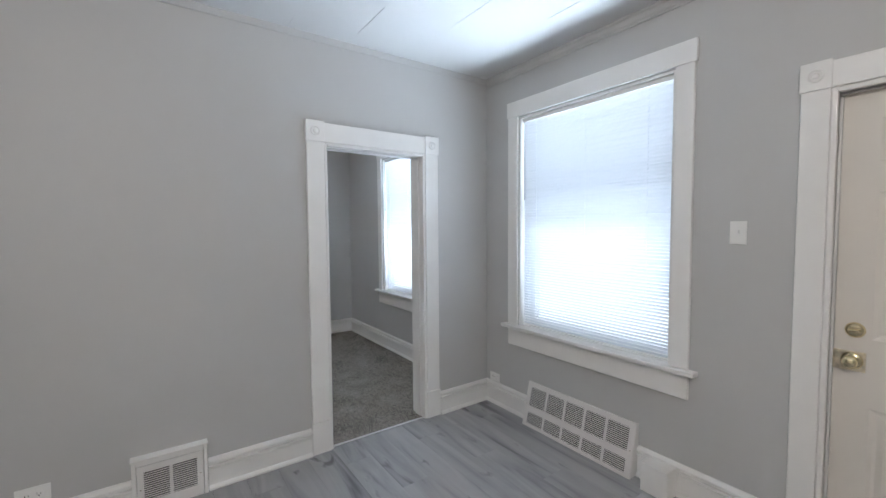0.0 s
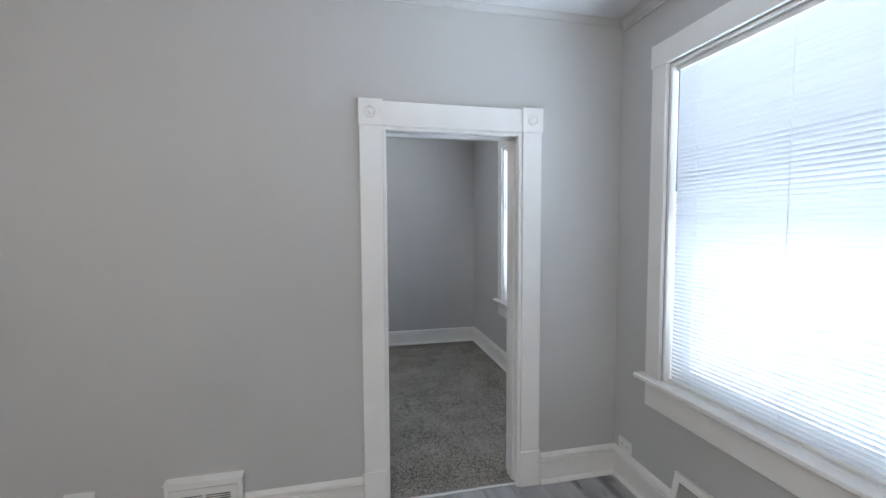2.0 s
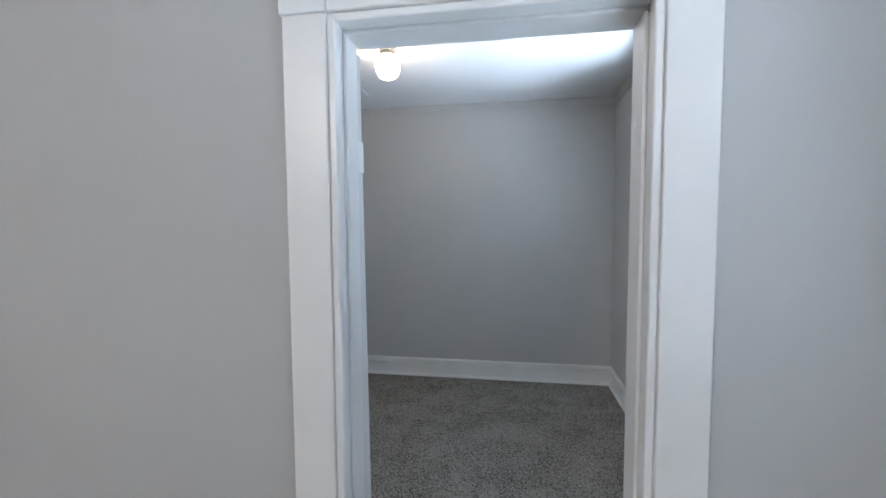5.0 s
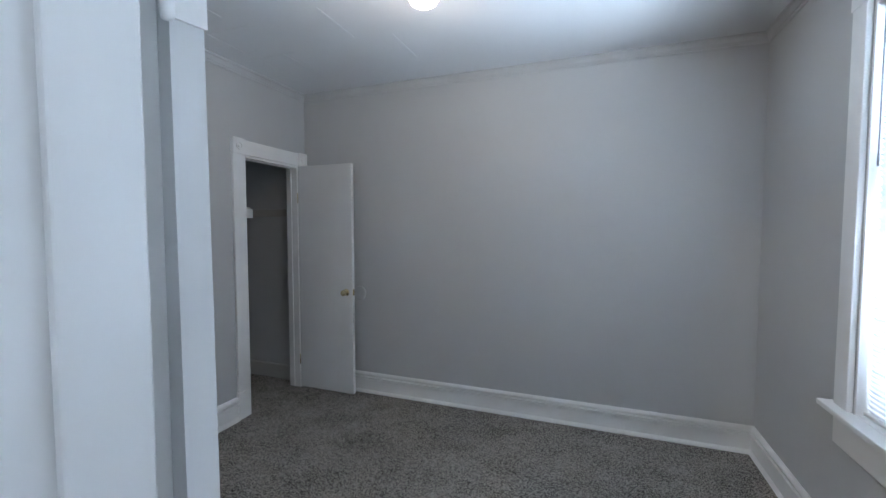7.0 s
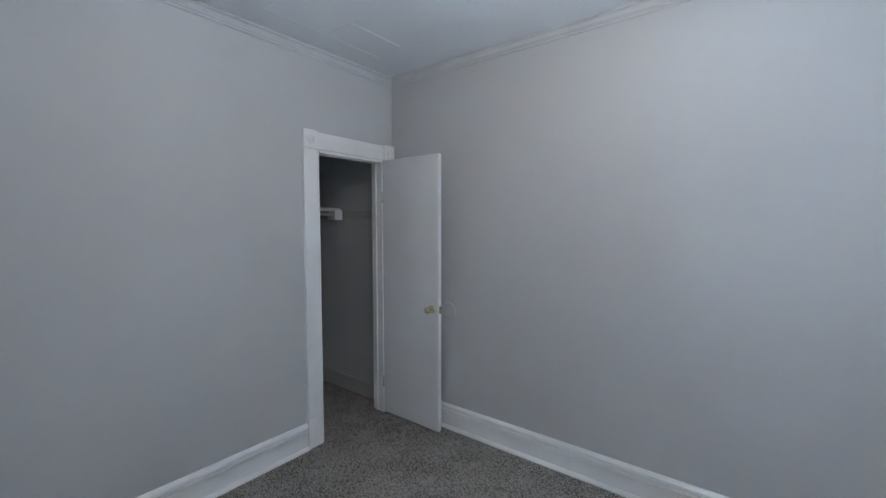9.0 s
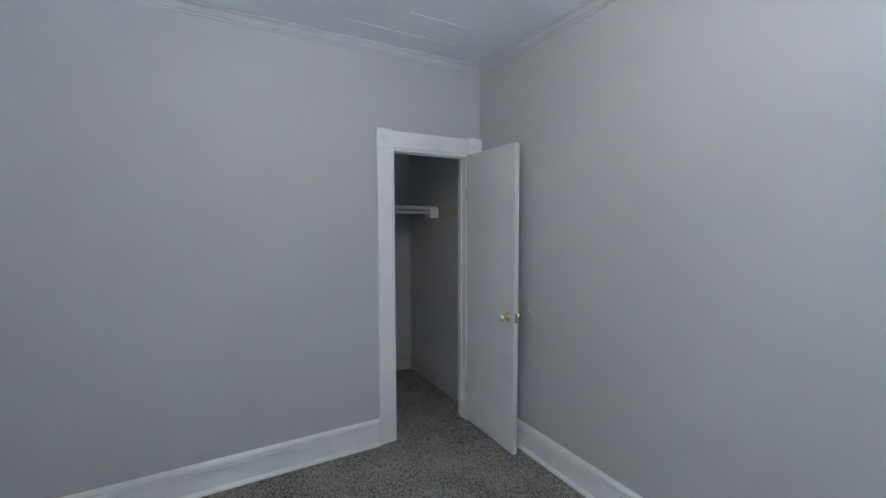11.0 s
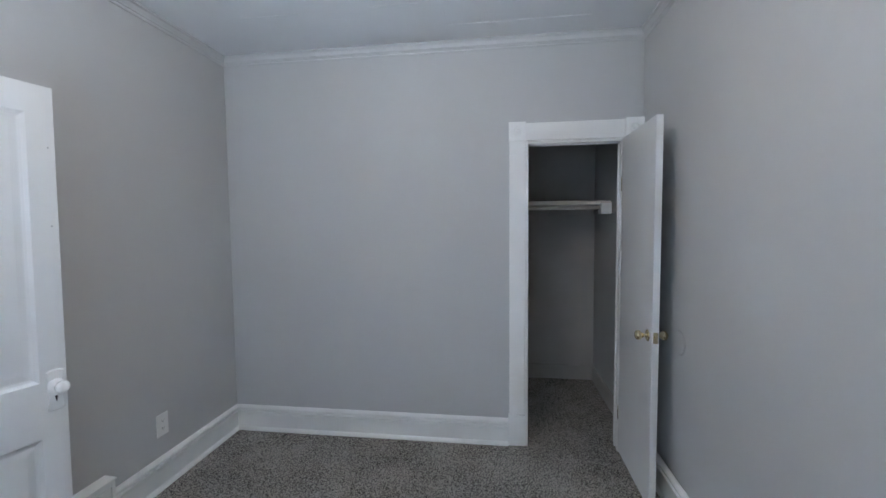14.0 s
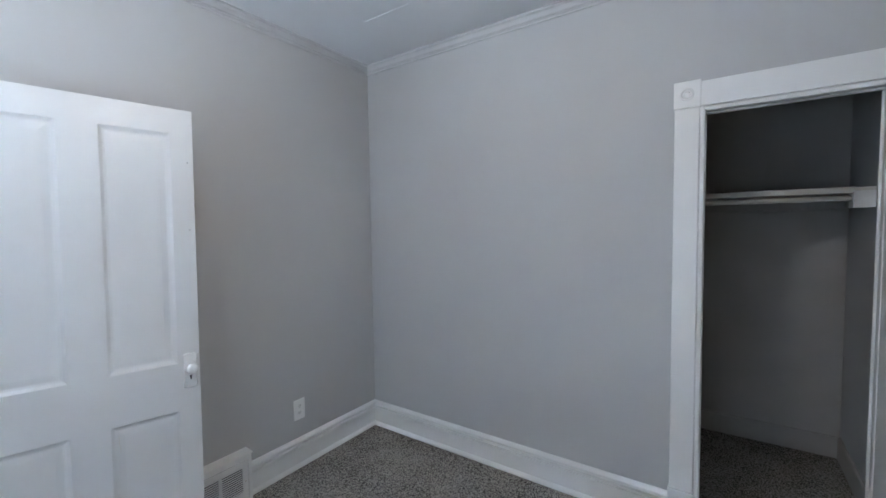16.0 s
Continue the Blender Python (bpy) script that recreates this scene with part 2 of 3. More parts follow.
OUT = EAST + 0.24
HIGH = 2.85
rows = []
ys = [SOUTH - 0.15, E_Y0, E_Y1, W_IN[0][0], W_IN[0][1], W_IN[1][0], W_IN[1][1], NORTH + 0.15]
for i, (a, b) in enumerate(zip(ys, ys[1:])):
    if i == 1:
        rows.append((EAST, a, E_TOP, OUT, b, HIGH))
    elif i in (3, 5):
        rows.append((EAST, a, W_TOP, OUT, b, HIGH))
        rows.append((EAST, a, -0.1, OUT, b, W_LOW))
    else:
        rows.append((EAST, a, -0.1, OUT, b, HIGH))
structure("wall_east", boxes(*rows), PAINT, "light grey painted plaster wall with two windows", "wall")
structure("wall_between_rooms", boxes(
    (WEST, MID_A, -0.1, D_X0 - 0.045, MID_B, HIGH), (D_X0 - 0.045, MID_A, D_TOP + 0.02, D_X1 + 0.025, MID_B, HIGH),
    (D_X1 + 0.025, MID_A, -0.1, EAST - 0.002, MID_B, HIGH)), PAINT, "light grey painted wall with a cased doorway", "wall")
structure("wall_north", boxes((CLO_BACK - 0.1, NORTH, -0.1, EAST - 0.002, NORTH + 0.15, HIGH)), PAINT, "plain light grey painted wall of the carpeted room", "wall")
structure("wall_closet", boxes(
    (CLOSET - 0.11, MID_B + 0.002, -0.1, CLOSET, C_Y0 - 0.02, HIGH), (CLOSET - 0.11, C_Y0 - 0.02, C_TOP + 0.02, CLOSET, C_Y1 + 0.02, HIGH),
    (CLOSET - 0.11, C_Y1 + 0.02, -0.1, CLOSET, NORTH - 0.002, HIGH)), PAINT, "light grey painted wall with the closet opening", "wall")
structure("wall_closet_back", boxes((CLO_BACK - 0.1, CLO_SIDE - 0.1, -0.1, CLO_BACK, NORTH - 0.002, HIGH)), CLOSET_PAINT, "scuffed grey back wall of the closet", "wall")
structure("wall_closet_side", boxes((CLO_BACK + 0.002, CLO_SIDE - 0.1, -0.1, CLOSET - 0.112, CLO_SIDE, HIGH)), CLOSET_PAINT, "grey side wall inside the closet", "wall")
structure("wall_west", boxes((WEST - 0.12, SOUTH, -0.1, WEST - 0.002, MID_B, HIGH)), PAINT, "plain light grey painted wall", "wall")
structure("wall_south", boxes((WEST - 0.12, SOUTH - 0.12, -0.1, EAST - 0.002, SOUTH - 0.002, HIGH)), PAINT, "plain light grey painted wall", "wall")


def ceiling(name, x0, y0, x1, y1, z, seams, label):
    """A slab with the paint-filled tile seams standing a hair proud."""
    rows = [(x0, y0, z, x1, y1, z + 0.08)]
    for sx0, sy0, sx1, sy1 in seams:
        w = 0.0022
        rows.append((sx0 - w, sy0 - w, z - 0.0026, sx1 + w, sy1 + w, z + 0.004))
    return structure(name, boxes(*rows), CEILING, label, "ceiling")


ceiling("ceiling_1", WEST, SOUTH, EAST - 0.001, MID_A - 0.001, CEIL_1, [
    (1.10, 2.10, 1.10, 2.48), (1.54, 1.70, 1.54, 2.09), (1.95, 1.30, 1.95, 1.67), (0.71, 2.49, 0.71, 2.60)],
    "white painted tile ceiling with faint seams")
ceiling("ceiling_2", CLO_BACK, MID_B + 0.001, EAST - 0.001, NORTH - 0.001, CEIL_2, [
    (-0.70, 3.31, -0.70, 3.64), (-0.69, 4.06, -0.69, 4.33), (-0.95, 4.46, -0.95, 4.84), (-0.71, 4.86, -0.71, 5.25),
    (-0.95, 4.88, -0.95, 5.28), (-0.11, 4.45, -0.11, 4.81), (0.14, 4.86, 0.14, 5.22), (0.14, 4.10, 0.14, 4.43),
    (1.51, 4.68, 1.51, 4.85), (1.75, 4.86, 1.75, 5.25), (-0.95, 4.46, -0.62, 4.46), (-0.95, 4.86, -0.62, 4.86)],
    "white painted tile ceiling with faint seams")

structure("floor_carpet", boxes((CLO_BACK, MID_A + 0.012, -0.06, EAST - 0.001, NORTH - 0.001, 0.0)), CARPET, "grey speckled cut-pile carpet", "carpet")
structure("ground", boxes((-60, -60, -1.0, 90, 60, -0.9)), GROUND, "pale open ground outside the windows", "ground")

BASE = [(0, 0), (0.032, 0), (0.032, 0.010), (0.024, 0.022), (0.018, 0.026), (0.017, 0.119), (0.012, 0.120), (0.012, 0.124), (0.022, 0.127), (0.029, 0.130), (0.029, 0.141),
        (0.010, 0.143), (0.010, 0.152), (0.025, 0.155), (0.025, 0.167), (0.017, 0.176), (0.008, 0.182), (0, 0.182)]
PLAIN_BASE = [(0, 0), (0.016, 0), (0.016, 0.128), (0.010, 0.136), (0, 0.136)]


def baseboard(a, b, normal, ma=0.0, mb=0.0, profile=BASE, mat=TRIM):
    return structure("baseboard", profile_run(profile, a, b, normal, 0.0, ma, mb), mat, "tall white moulded baseboard", "baseboard")


baseboard((WEST, MID_A), (-0.146, MID_A), (0, -1), 1, 0)
baseboard((0.206, MID_A), (0.800, MID_A), (0, -1))
baseboard((1.832, MID_A), (EAST, MID_A), (0, -1), 0, 1)
baseboard((EAST, MID_A), (EAST, 2.150), (-1, 0), 1, 0)
baseboard((EAST, 1.283), (EAST, 0.590), (-1, 0))
baseboard((CLOSET, NORTH), (EAST, NORTH), (0, -1), 1, 1)
baseboard((EAST, NORTH), (EAST, MID_B), (-1, 0), 1, 1)
baseboard((CLOSET, MID_B), (CLOSET, 4.828), (1, 0), 1, 0)
baseboard((CLOSET, MID_B), (-0.168, MID_B), (0, 1), 1, 0)
baseboard((1.84, MID_B), (EAST, MID_B), (0, 1), 0, 1)
baseboard((CLO_BACK, NORTH), (CLOSET - 0.112, NORTH), (0, -1), 1, 0, PLAIN_BASE, CLOSET_PAINT)
baseboard((CLO_BACK, NORTH), (CLO_BACK, CLO_SIDE), (1, 0), 1, 1, PLAIN_BASE, CLOSET_PAINT)

CROWN_1 = [(0, 0), (0, -0.062), (0.008, -0.062), (0.012, -0.056), (0.012, -0.050), (0.018, -0.046), (0.026, -0.020), (0.036, -0.012), (0.036, 0)]
CROWN_2 = [(0, 0), (0, -0.060), (0.007, -0.060), (0.010, -0.054), (0.010, -0.046), (0.016, -0.043), (0.016, -0.036), (0.026, -0.016), (0.038, -0.010), (0.038, 0)]
for a, b, nrm, z, prof in (
        ((EAST, MID_A), (EAST, SOUTH), (-1, 0), CEIL_1, CROWN_1),
        ((CLOSET, NORTH), (EAST, NORTH), (0, -1), CEIL_2, CROWN_2), ((EAST, NORTH), (EAST, MID_B), (-1, 0), CEIL_2, CROWN_2),
        ((CLOSET, MID_B), (CLOSET, NORTH), (1, 0), CEIL_2, CROWN_2), ((CLOSET, MID_B), (EAST, MID_B), (0, 1), CEIL_2, CROWN_2)):
    structure("crown_trim", profile_run(prof, a, b, nrm, z, 1, 1), CROWN, "narrow painted moulding along the ceiling", "moulding")
structure("crown_trim", profile_run([(0, 0), (0, -0.035), (0.008, -0.033), (0.022, -0.010), (0.024, 0)], (WEST, MID_A), (EAST, MID_A), (0, -1), CEIL_1, 0, 1),
          PAINT, "thin grey painted cove along the ceiling", "moulding")


# ---- door casings ----
def rosette(w, h):
    bm = boxes((-w / 2, -0.030, -h / 2, w / 2, 0, h / 2), bevel=0.003)
    m = pose(0, -0.030, 0, 90, 0, 0)
    r = w * 0.23
    add_lathe(bm, [(r * 1.15, -0.001), (r * 1.08, 0.005), (r * 0.92, 0.006), (r * 0.80, 0.001), (r * 0.55, 0.0005), (r * 0.42, 0.006), (r * 0.2, 0.008), (0, 0.0085)], m, 28)
    return bm


def cased_opening(name, x, y, rz, w, top, left, right, head, depth, label, left_plinth=True, right_plinth=True, bead=0.02, threshold=None):
    """An opening that starts at local x = 0 and is w wide; local y goes into the wall. left, right: the casings' widths."""
    root = thing(name, x, y, 0, label, "door frame", rz, kind="structure")
    rv = 0.014
    for x0, x1, plinth in ((-rv - left, -rv, left_plinth), (w + rv, w + rv + right, right_plinth)):
        c = (x0 + x1) / 2
        z0 = 0.215 if plinth else 0.0
        part("side_casing", boxes((x0, -0.022, z0, x1, 0, top + rv), bevel=0.004), TRIM, root)
        if plinth:
            part("plinth_block", boxes((x0 - 0.006, -0.030, 0.004, x1 + 0.004, 0, z0), bevel=0.004), TRIM, root)
        part("corner_block", rosette(x1 - x0 + 0.008, head + 0.010), TRIM, root, "square block carved with a round rosette", pose(c, 0, top + rv + head / 2 + 0.003))
    part("head_casing", boxes((-rv + 0.002, -0.022, top + rv, w + rv - 0.002, 0, top + rv + head), bevel=0.004), TRIM, root)
    b = bead
    part("jamb", boxes((-b, -0.010, 0, 0, depth - 0.058, top + b), bevel=0.002), TRIM, root)
    part("jamb", boxes((w, -0.010, 0, w + b, depth, top + b), bevel=0.002), TRIM, root)
    part("head_jamb", boxes((0.001, -0.010, top, w - 0.001, depth, top + b), bevel=0.002), TRIM, root)
    for x0, x1 in ((-0.012, 0.008), (w - 0.008, w + 0.012)):
        part("bead", boxes((x0, -0.016, 0, x1, 0.012, top), bevel=0.005, seg=3), TRIM, root)
    part("head_bead", boxes((0.009, -0.016, top - 0.008, w - 0.009, 0.012, top + 0.012), bevel=0.005, seg=3), TRIM, root)
    part("stop", boxes((0.0005, 0.050, 0, 0.011, depth - 0.052, top - 0.012), bevel=0.003), TRIM, root)
    part("stop", boxes((w - 0.011, 0.050, 0, w - 0.0005, depth - 0.052, top - 0.012), bevel=0.003), TRIM, root)
    part("head_stop", boxes((0.001, 0.050, top - 0.011, w - 0.001, depth - 0.052, top - 0.0005), bevel=0.003), TRIM, root)
    return root


d1 = cased_opening("door_frame_1", D_X0, MID_A, 0, D_X1 - D_X0, D_TOP, 0.115, 0.115, 0.125, MID_B - MID_A,
                   "white painted doorway casing with rosette corner blocks")
part("threshold_strip", boxes((0.0, 0.008, 0.0, D_X1 - D_X0, 0.026, 0.006), bevel=0.002), STRIP, d1, "thin pale metal carpet strip")
part("hinge_rebate", boxes((-0.060, MID_B - MID_A - 0.057, 0, -0.042, MID_B - MID_A, D_TOP)), TRIM, d1)
cased_opening("door_frame_2", CLOSET, C_Y0, 90, C_Y1 - C_Y0, C_TOP, 0.10, 0.104, 0.112, 0.11,
              "white painted closet door casing with rosette blocks", True, False)
ed = cased_opening("door_frame_3", EAST, E_Y1, -90, E_Y1 - E_Y0, E_TOP, 0.098, 0.098, 0.110, 0.16,
                   "white painted entry door casing with rosette blocks", False, False)


# ---- door leaves ----
def knob_rows(r, reach):
    return [(0, reach), (r * 0.6, reach - 0.001), (r * 0.92, reach - r * 0.28), (r, reach - r * 0.6), (r * 0.9, reach - r * 0.95),
            (r * 0.5, reach - r * 1.35), (r * 0.36, reach - r * 1.6), (r * 0.36, 0.008), (r * 0.7, 0.006), (r * 1.12, 0.003), (r * 1.15, 0)]


def panelled_leaf(name, w, h, t, panels, mat, label, raised=0.006):
    """A leaf along local x, its shown face at y = 0, its back at y = t: a frame with sunk fields and a raised panel in each."""
    root = thing(name, 0, 0, 0, label, "door")
    xs = sorted({0.0, w, *[v for p in panels for v in (p[0], p[2])]})
    zs = sorted({0.0, h, *[v for p in panels for v in (p[1], p[3])]})
    bm = bmesh.new()
    inside = lambda cx, cz: any(p[0] < cx < p[2] and p[1] < cz < p[3] for p in panels)
    for a, b in zip(xs, xs[1:]):
        for c, d in zip(zs, zs[1:]):
            if not inside((a + b) / 2, (c + d) / 2):
                add_box(bm, a, 0, c, b, t, d)
    weld(bm)
    part("leaf_frame", bm, mat, root)
    for x0, z0, x1, z1 in panels:
        b2 = bmesh.new()
        rings = []
        for inset, y in ((0, 0.0005), (0.012, 0.009), (0.020, 0.0115), (0.024, 0.0115), (0.045, 0.0115 - raised), (0.050, 0.0115 - raised)):
            rings.append([b2.verts.new(v) for v in ((x0 + inset, y, z0 + inset), (x1 - inset, y, z0 + inset), (x1 - inset, y, z1 - inset), (x0 + inset, y, z1 - inset))])
        for p, q in zip(rings, rings[1:]):
            for i in range(4):
                j = (i + 1) % 4
                b2.faces.new((p[i], p[j], q[j], q[i]))
        b2.faces.new(rings[-1])
        back = [b2.verts.new((v.co.x, t - 0.008, v.co.z)) for v in rings[0]]
        for i in range(4):
            j = (i + 1) % 4
            b2.faces.new((rings[0][j], rings[0][i], back[i], back[j]))
        b2.faces.new(back)
        part("panel", b2, mat, root)
    return root


# old four-panel door, folded back against the wall of the carpeted room
LW = 0.805
old_door = panelled_leaf("panel_door", LW, 2.02, 0.036,
                         [(0.095, 0.23, 0.354, 0.672), (0.478, 0.23, 0.72, 0.672), (0.095, 0.890, 0.354, 1.912), (0.478, 0.890, 0.72, 1.912)],
                         DOORP, "white painted four-panel wooden door standing open", 0.003)
old_door.matrix_basis = pose(0.945, 2.864, 0.020, 0, 0.6, 167.1)


def old_handle(root, x, z):
    """A shaped plate with a keyhole and a porcelain knob, on the face at y = 0."""
    bm = bmesh.new()
    outline = [(-0.022, -0.068), (-0.012, -0.074), (0.012, -0.074), (0.022, -0.068), (0.019, -0.03), (0.022, 0.0), (0.019, 0.03), (0.022, 0.068),
               (0.012, 0.074), (-0.012, 0.074), (-0.022, 0.068), (-0.019, 0.03), (-0.022, 0.0), (-0.019, -0.03)]
    front = [bm.verts.new((x + u * 1.15, -0.005, z + v * 1.05)) for u, v in outline]
    back = [bm.verts.new((x + u * 1.28, 0, z + v * 1.10)) for u, v in outline]
    bm.faces.new(front)
    for i in range(len(outline)):
        j = (i + 1) % len(outline)
        bm.faces.new((front[i], front[j], back[j], back[i]))
    plate = part("escutcheon_plate", bm, PORCELAIN, root, "white painted plate with a keyhole")
    k = lathe([(0, 0.001), (0.0045, 0.001), (0.0045, 0)], pose(x, -0.0052, z - 0.026, 90, 0, 0), 14)
    add_box(k, x - 0.0022, -0.0062, z - 0.042, x + 0.0022, -0.0052, z - 0.026)
    part("keyhole", k, DARK, plate)
    part("door_knob", lathe(knob_rows(0.024, 0.058), pose(x, -0.004, z + 0.018, 90, 0, 0)), PORCELAIN, root, "white porcelain knob", smooth=True)


old_handle(old_door, LW - 0.038, 0.850)
part("back_knob", lathe(knob_rows(0.024, 0.058), pose(LW - 0.038, 0.036, 0.868, -90, 0, 0)), PORCELAIN, old_door, "white porcelain knob", smooth=True)
crack = boxes(*[(0.502 + dx, 0.0105, z, 0.504 + dx, 0.0118, z + 0.017) for dx, z in ((0.0, 0.618), (0.0015, 0.602), (0.0, 0.586), (0.004, 0.570), (0.005, 0.553))])
part("paint_crack", crack, WOODROD, old_door, "thin split in the old paint")
for z in (1.49, 1.79):
    part("nail_hole", lathe([(0, 0.0006), (0.0022, 0.0005), (0.0024, 0)], pose(LW - 0.022, 0, z, 90, 0, 0), 8), DARK, old_door)
for z in (0.28, 1.72):
    hinge = part("hinge", boxes((-0.004, -0.002, z - 0.045, -0.001, 0.034, z + 0.045)), TRIM, old_door, "hinge thick with white paint")
    part("hinge_pin", lathe([(0, -0.052), (0.006, -0.050), (0.0075, -0.044), (0.0075, 0.044), (0.006, 0.050), (0, 0.054)], pose(-0.006, 0.040, z), 14), TRIM, hinge, smooth=True)

# flush closet door, open into the room
CW = 0.563
closet_door = thing("closet_door", CLOSET + 0.022, 5.528, 0.016, "plain white flush closet door standing open", "door", -0.4)
part("leaf", boxes((0, 0, 0, CW, 0.034, 2.003), bevel=0.0025), DOORP, closet_door)
for side, y in ((1, 0.0), (-1, 0.034)):
    rose = part("knob_rose", lathe([(0, 0.007), (0.018, 0.007), (0.029, 0.004), (0.031, 0.0)], pose(CW - 0.062, y, 0.895, 90 * side, 0, 0)), BRASS, closet_door, "polished brass rose", smooth=True)
    part("knob", lathe(knob_rows(0.026, 0.062), pose(CW - 0.062, y, 0.895, 90 * side, 0, 0)), BRASS, closet_door, "polished brass knob", smooth=True)
part("latch_plate", boxes((CW, 0.006, 0.868, CW + 0.002, 0.028, 0.924), (CW + 0.002, 0.012, 0.888, CW + 0.009, 0.022, 0.904)), BRASS, closet_door, "small brass latch")
for z in (0.25, 1.72):
    part("hinge", lathe([(0, -0.045), (0.006, -0.044), (0.006, 0.044), (0, 0.045)], pose(-0.006, 0.004, z), 12), BRASS, closet_door, smooth=True)

# entry door, shut, set back in its frame
EW = E_Y1 - E_Y0 - 0.022
entry_door = panelled_leaf("entry_door", EW, 2.035, 0.045,
                           [(0.115, 0.24, 0.385, 0.72), (0.49, 0.24, EW - 0.115, 0.72), (0.115, 1.01, 0.385, 1.62), (0.49, 1.01, EW - 0.115, 1.62),
                            (0.115, 1.74, 0.385, 1.92), (0.49, 1.74, EW - 0.115, 1.92)], ENTRY, "cream painted panelled entry door, shut", 0.008)
entry_door.matrix_basis = pose(EAST + 0.06, E_Y1 - 0.013, 0.012, 0, 0, -90)
# Black strip that paints in the shade of the gap between jamb and leaf.
part("gap_shade_strip", boxes((0.0005, 0.078, 0.012, 0.030, 0.088, E_TOP - 0.001), (0.0305, 0.078, E_TOP - 0.030, E_Y1 - E_Y0 - 0.0005, 0.088, E_TOP - 0.0005)), DARK, ed, "black strip standing for the shade in the door gap")
part("strike_plate", boxes((-0.001, -0.004, 0.868, 0.100, 0, 0.952), bevel=0.0015), OLDBRASS, entry_door, "worn square brass guard plate")
part("knob_rose", lathe([(0, 0.010), (0.022, 0.010), (0.034, 0.005), (0.036, 0.0)], pose(0.058, -0.004, 0.912, 90, 0, 0)), BRASS, entry_door, smooth=True)
part("knob", lathe(knob_rows(0.027, 0.062), pose(0.058, -0.004, 0.912, 90, 0, 0)), BRASS, entry_door, "brass knob", smooth=True)
bolt = part("deadbolt", lathe([(0, 0.016), (0.022, 0.016), (0.030, 0.009), (0.033, 0.0)], pose(0.064, 0, 1.043, 90, 0, 0)), BRASS, entry_door, "round brass deadbolt", smooth=True)
part("thumb_turn", boxes((0.045, -0.034, 1.037, 0.083, -0.016, 1.049), bevel=0.004), BRASS, bolt)
structure("door_sill", boxes((EAST + 0.002, E_Y0, -0.1, OUT, E_Y1, 0.010)), WOODROD, "worn entry door sill", "sill")
# Unseen slab, added to shut out light behind the entry door.
structure("door_backing_slab", boxes((OUT + 0.002, E_Y0 - 0.1, -0.1, OUT + 0.05, E_Y1 + 0.1, 2.3)), PAINT, "unseen slab closing the entry opening from outside", "wall")
part("latch", boxes((-0.0035, 0.012, 0.880, -0.0015, 0.034, 0.940)), DARK, entry_door)


# ---- windows ----
def window(name, y1, y0, label):
    """A double-hung window in the east wall; local x runs from y1 down to y0, local y goes into the wall."""
    w = y1 - y0
    root = thing(name, EAST, y1, 0, label, "window", -90, kind="structure")
    rv = 0.006
    cw = 0.104
    for x0, x1 in ((-cw, -rv), (w + rv, w + cw)):
        part("side_casing", boxes((x0, -0.022, W_LOW + 0.022, x1, 0, W_TOP + rv), bevel=0.004), TRIM, root)
    part("head_casing", boxes((-cw - 0.010, -0.024, W_TOP + rv, w + cw + 0.010, 0, W_TOP + 0.125), bevel=0.004), TRIM, root)
    part("window_sill", boxes((-cw - 0.045, -0.062, W_LOW - 0.004, w + cw + 0.045, -0.0005, W_LOW + 0.022), (0.001, -0.0005, W_LOW - 0.004 + 0.005, w - 0.001, 0.150, W_LOW + 0.022), bevel=0.006, seg=3), TRIM, root)
    part("apron", boxes((-cw, -0.020, 0.555, w + cw, 0, W_LOW - 0.004), bevel=0.004), TRIM, root)
    part("side_jamb", boxes((0.0, 0.0, W_LOW + 0.022, 0.012, 0.22, W_TOP - 0.001)), TRIM, root)
    part("side_jamb", boxes((w - 0.012, 0.0, W_LOW + 0.022, w, 0.22, W_TOP - 0.001)), TRIM, root)
    part("head_jamb", boxes((0.0125, 0.0, W_TOP - 0.014, w - 0.0125, 0.22, W_TOP - 0.001)), TRIM, root)
    for z0, z1, y, s in ((W_LOW + 0.023, 1.515, 0.115, "lower_sash"), (1.470, W_TOP - 0.015, 0.155, "upper_sash")):
        t = 0.035
        sash = part(s, boxes((0.014, y, z0, 0.060, y + t, z1), (w - 0.060, y, z0, w - 0.014, y + t, z1),
                             (0.060, y, z0, w - 0.060, y + t, z0 + 0.05), (0.060, y, z1 - 0.045, w - 0.060, y + t, z1)), TRIM, root)
        pane = part("pane", boxes((0.060, y + 0.014, z0 + 0.05, w - 0.060, y + 0.019, z1 - 0.045)), GLASS, sash, "clear glass pane")
        pane.visible_shadow = False
    return root


def slat_mesh(length):
    bm = bmesh.new()
    half, k = 0.0125, 6
    rows = []
    for i in range(k + 1):
        u = -half + 2 * half * i / k
        rows.append((u, 0.0022 * (1 - (u / half) ** 2)))
    for x0, x1 in ((0, length),):
        va = [bm.verts.new((x0, u, h)) for u, h in rows]
        vb = [bm.verts.new((x1, u, h)) for u, h in rows]
        for i in range(k):
            f = bm.faces.new((va[i], va[i + 1], vb[i + 1], vb[i]))
            f.smooth = True
    me = bpy.data.meshes.new("slat")
    bm.to_mesh(me)
    bm.free()
    me.materials.append(SLAT)
    return me


BLIND_TILT = -56


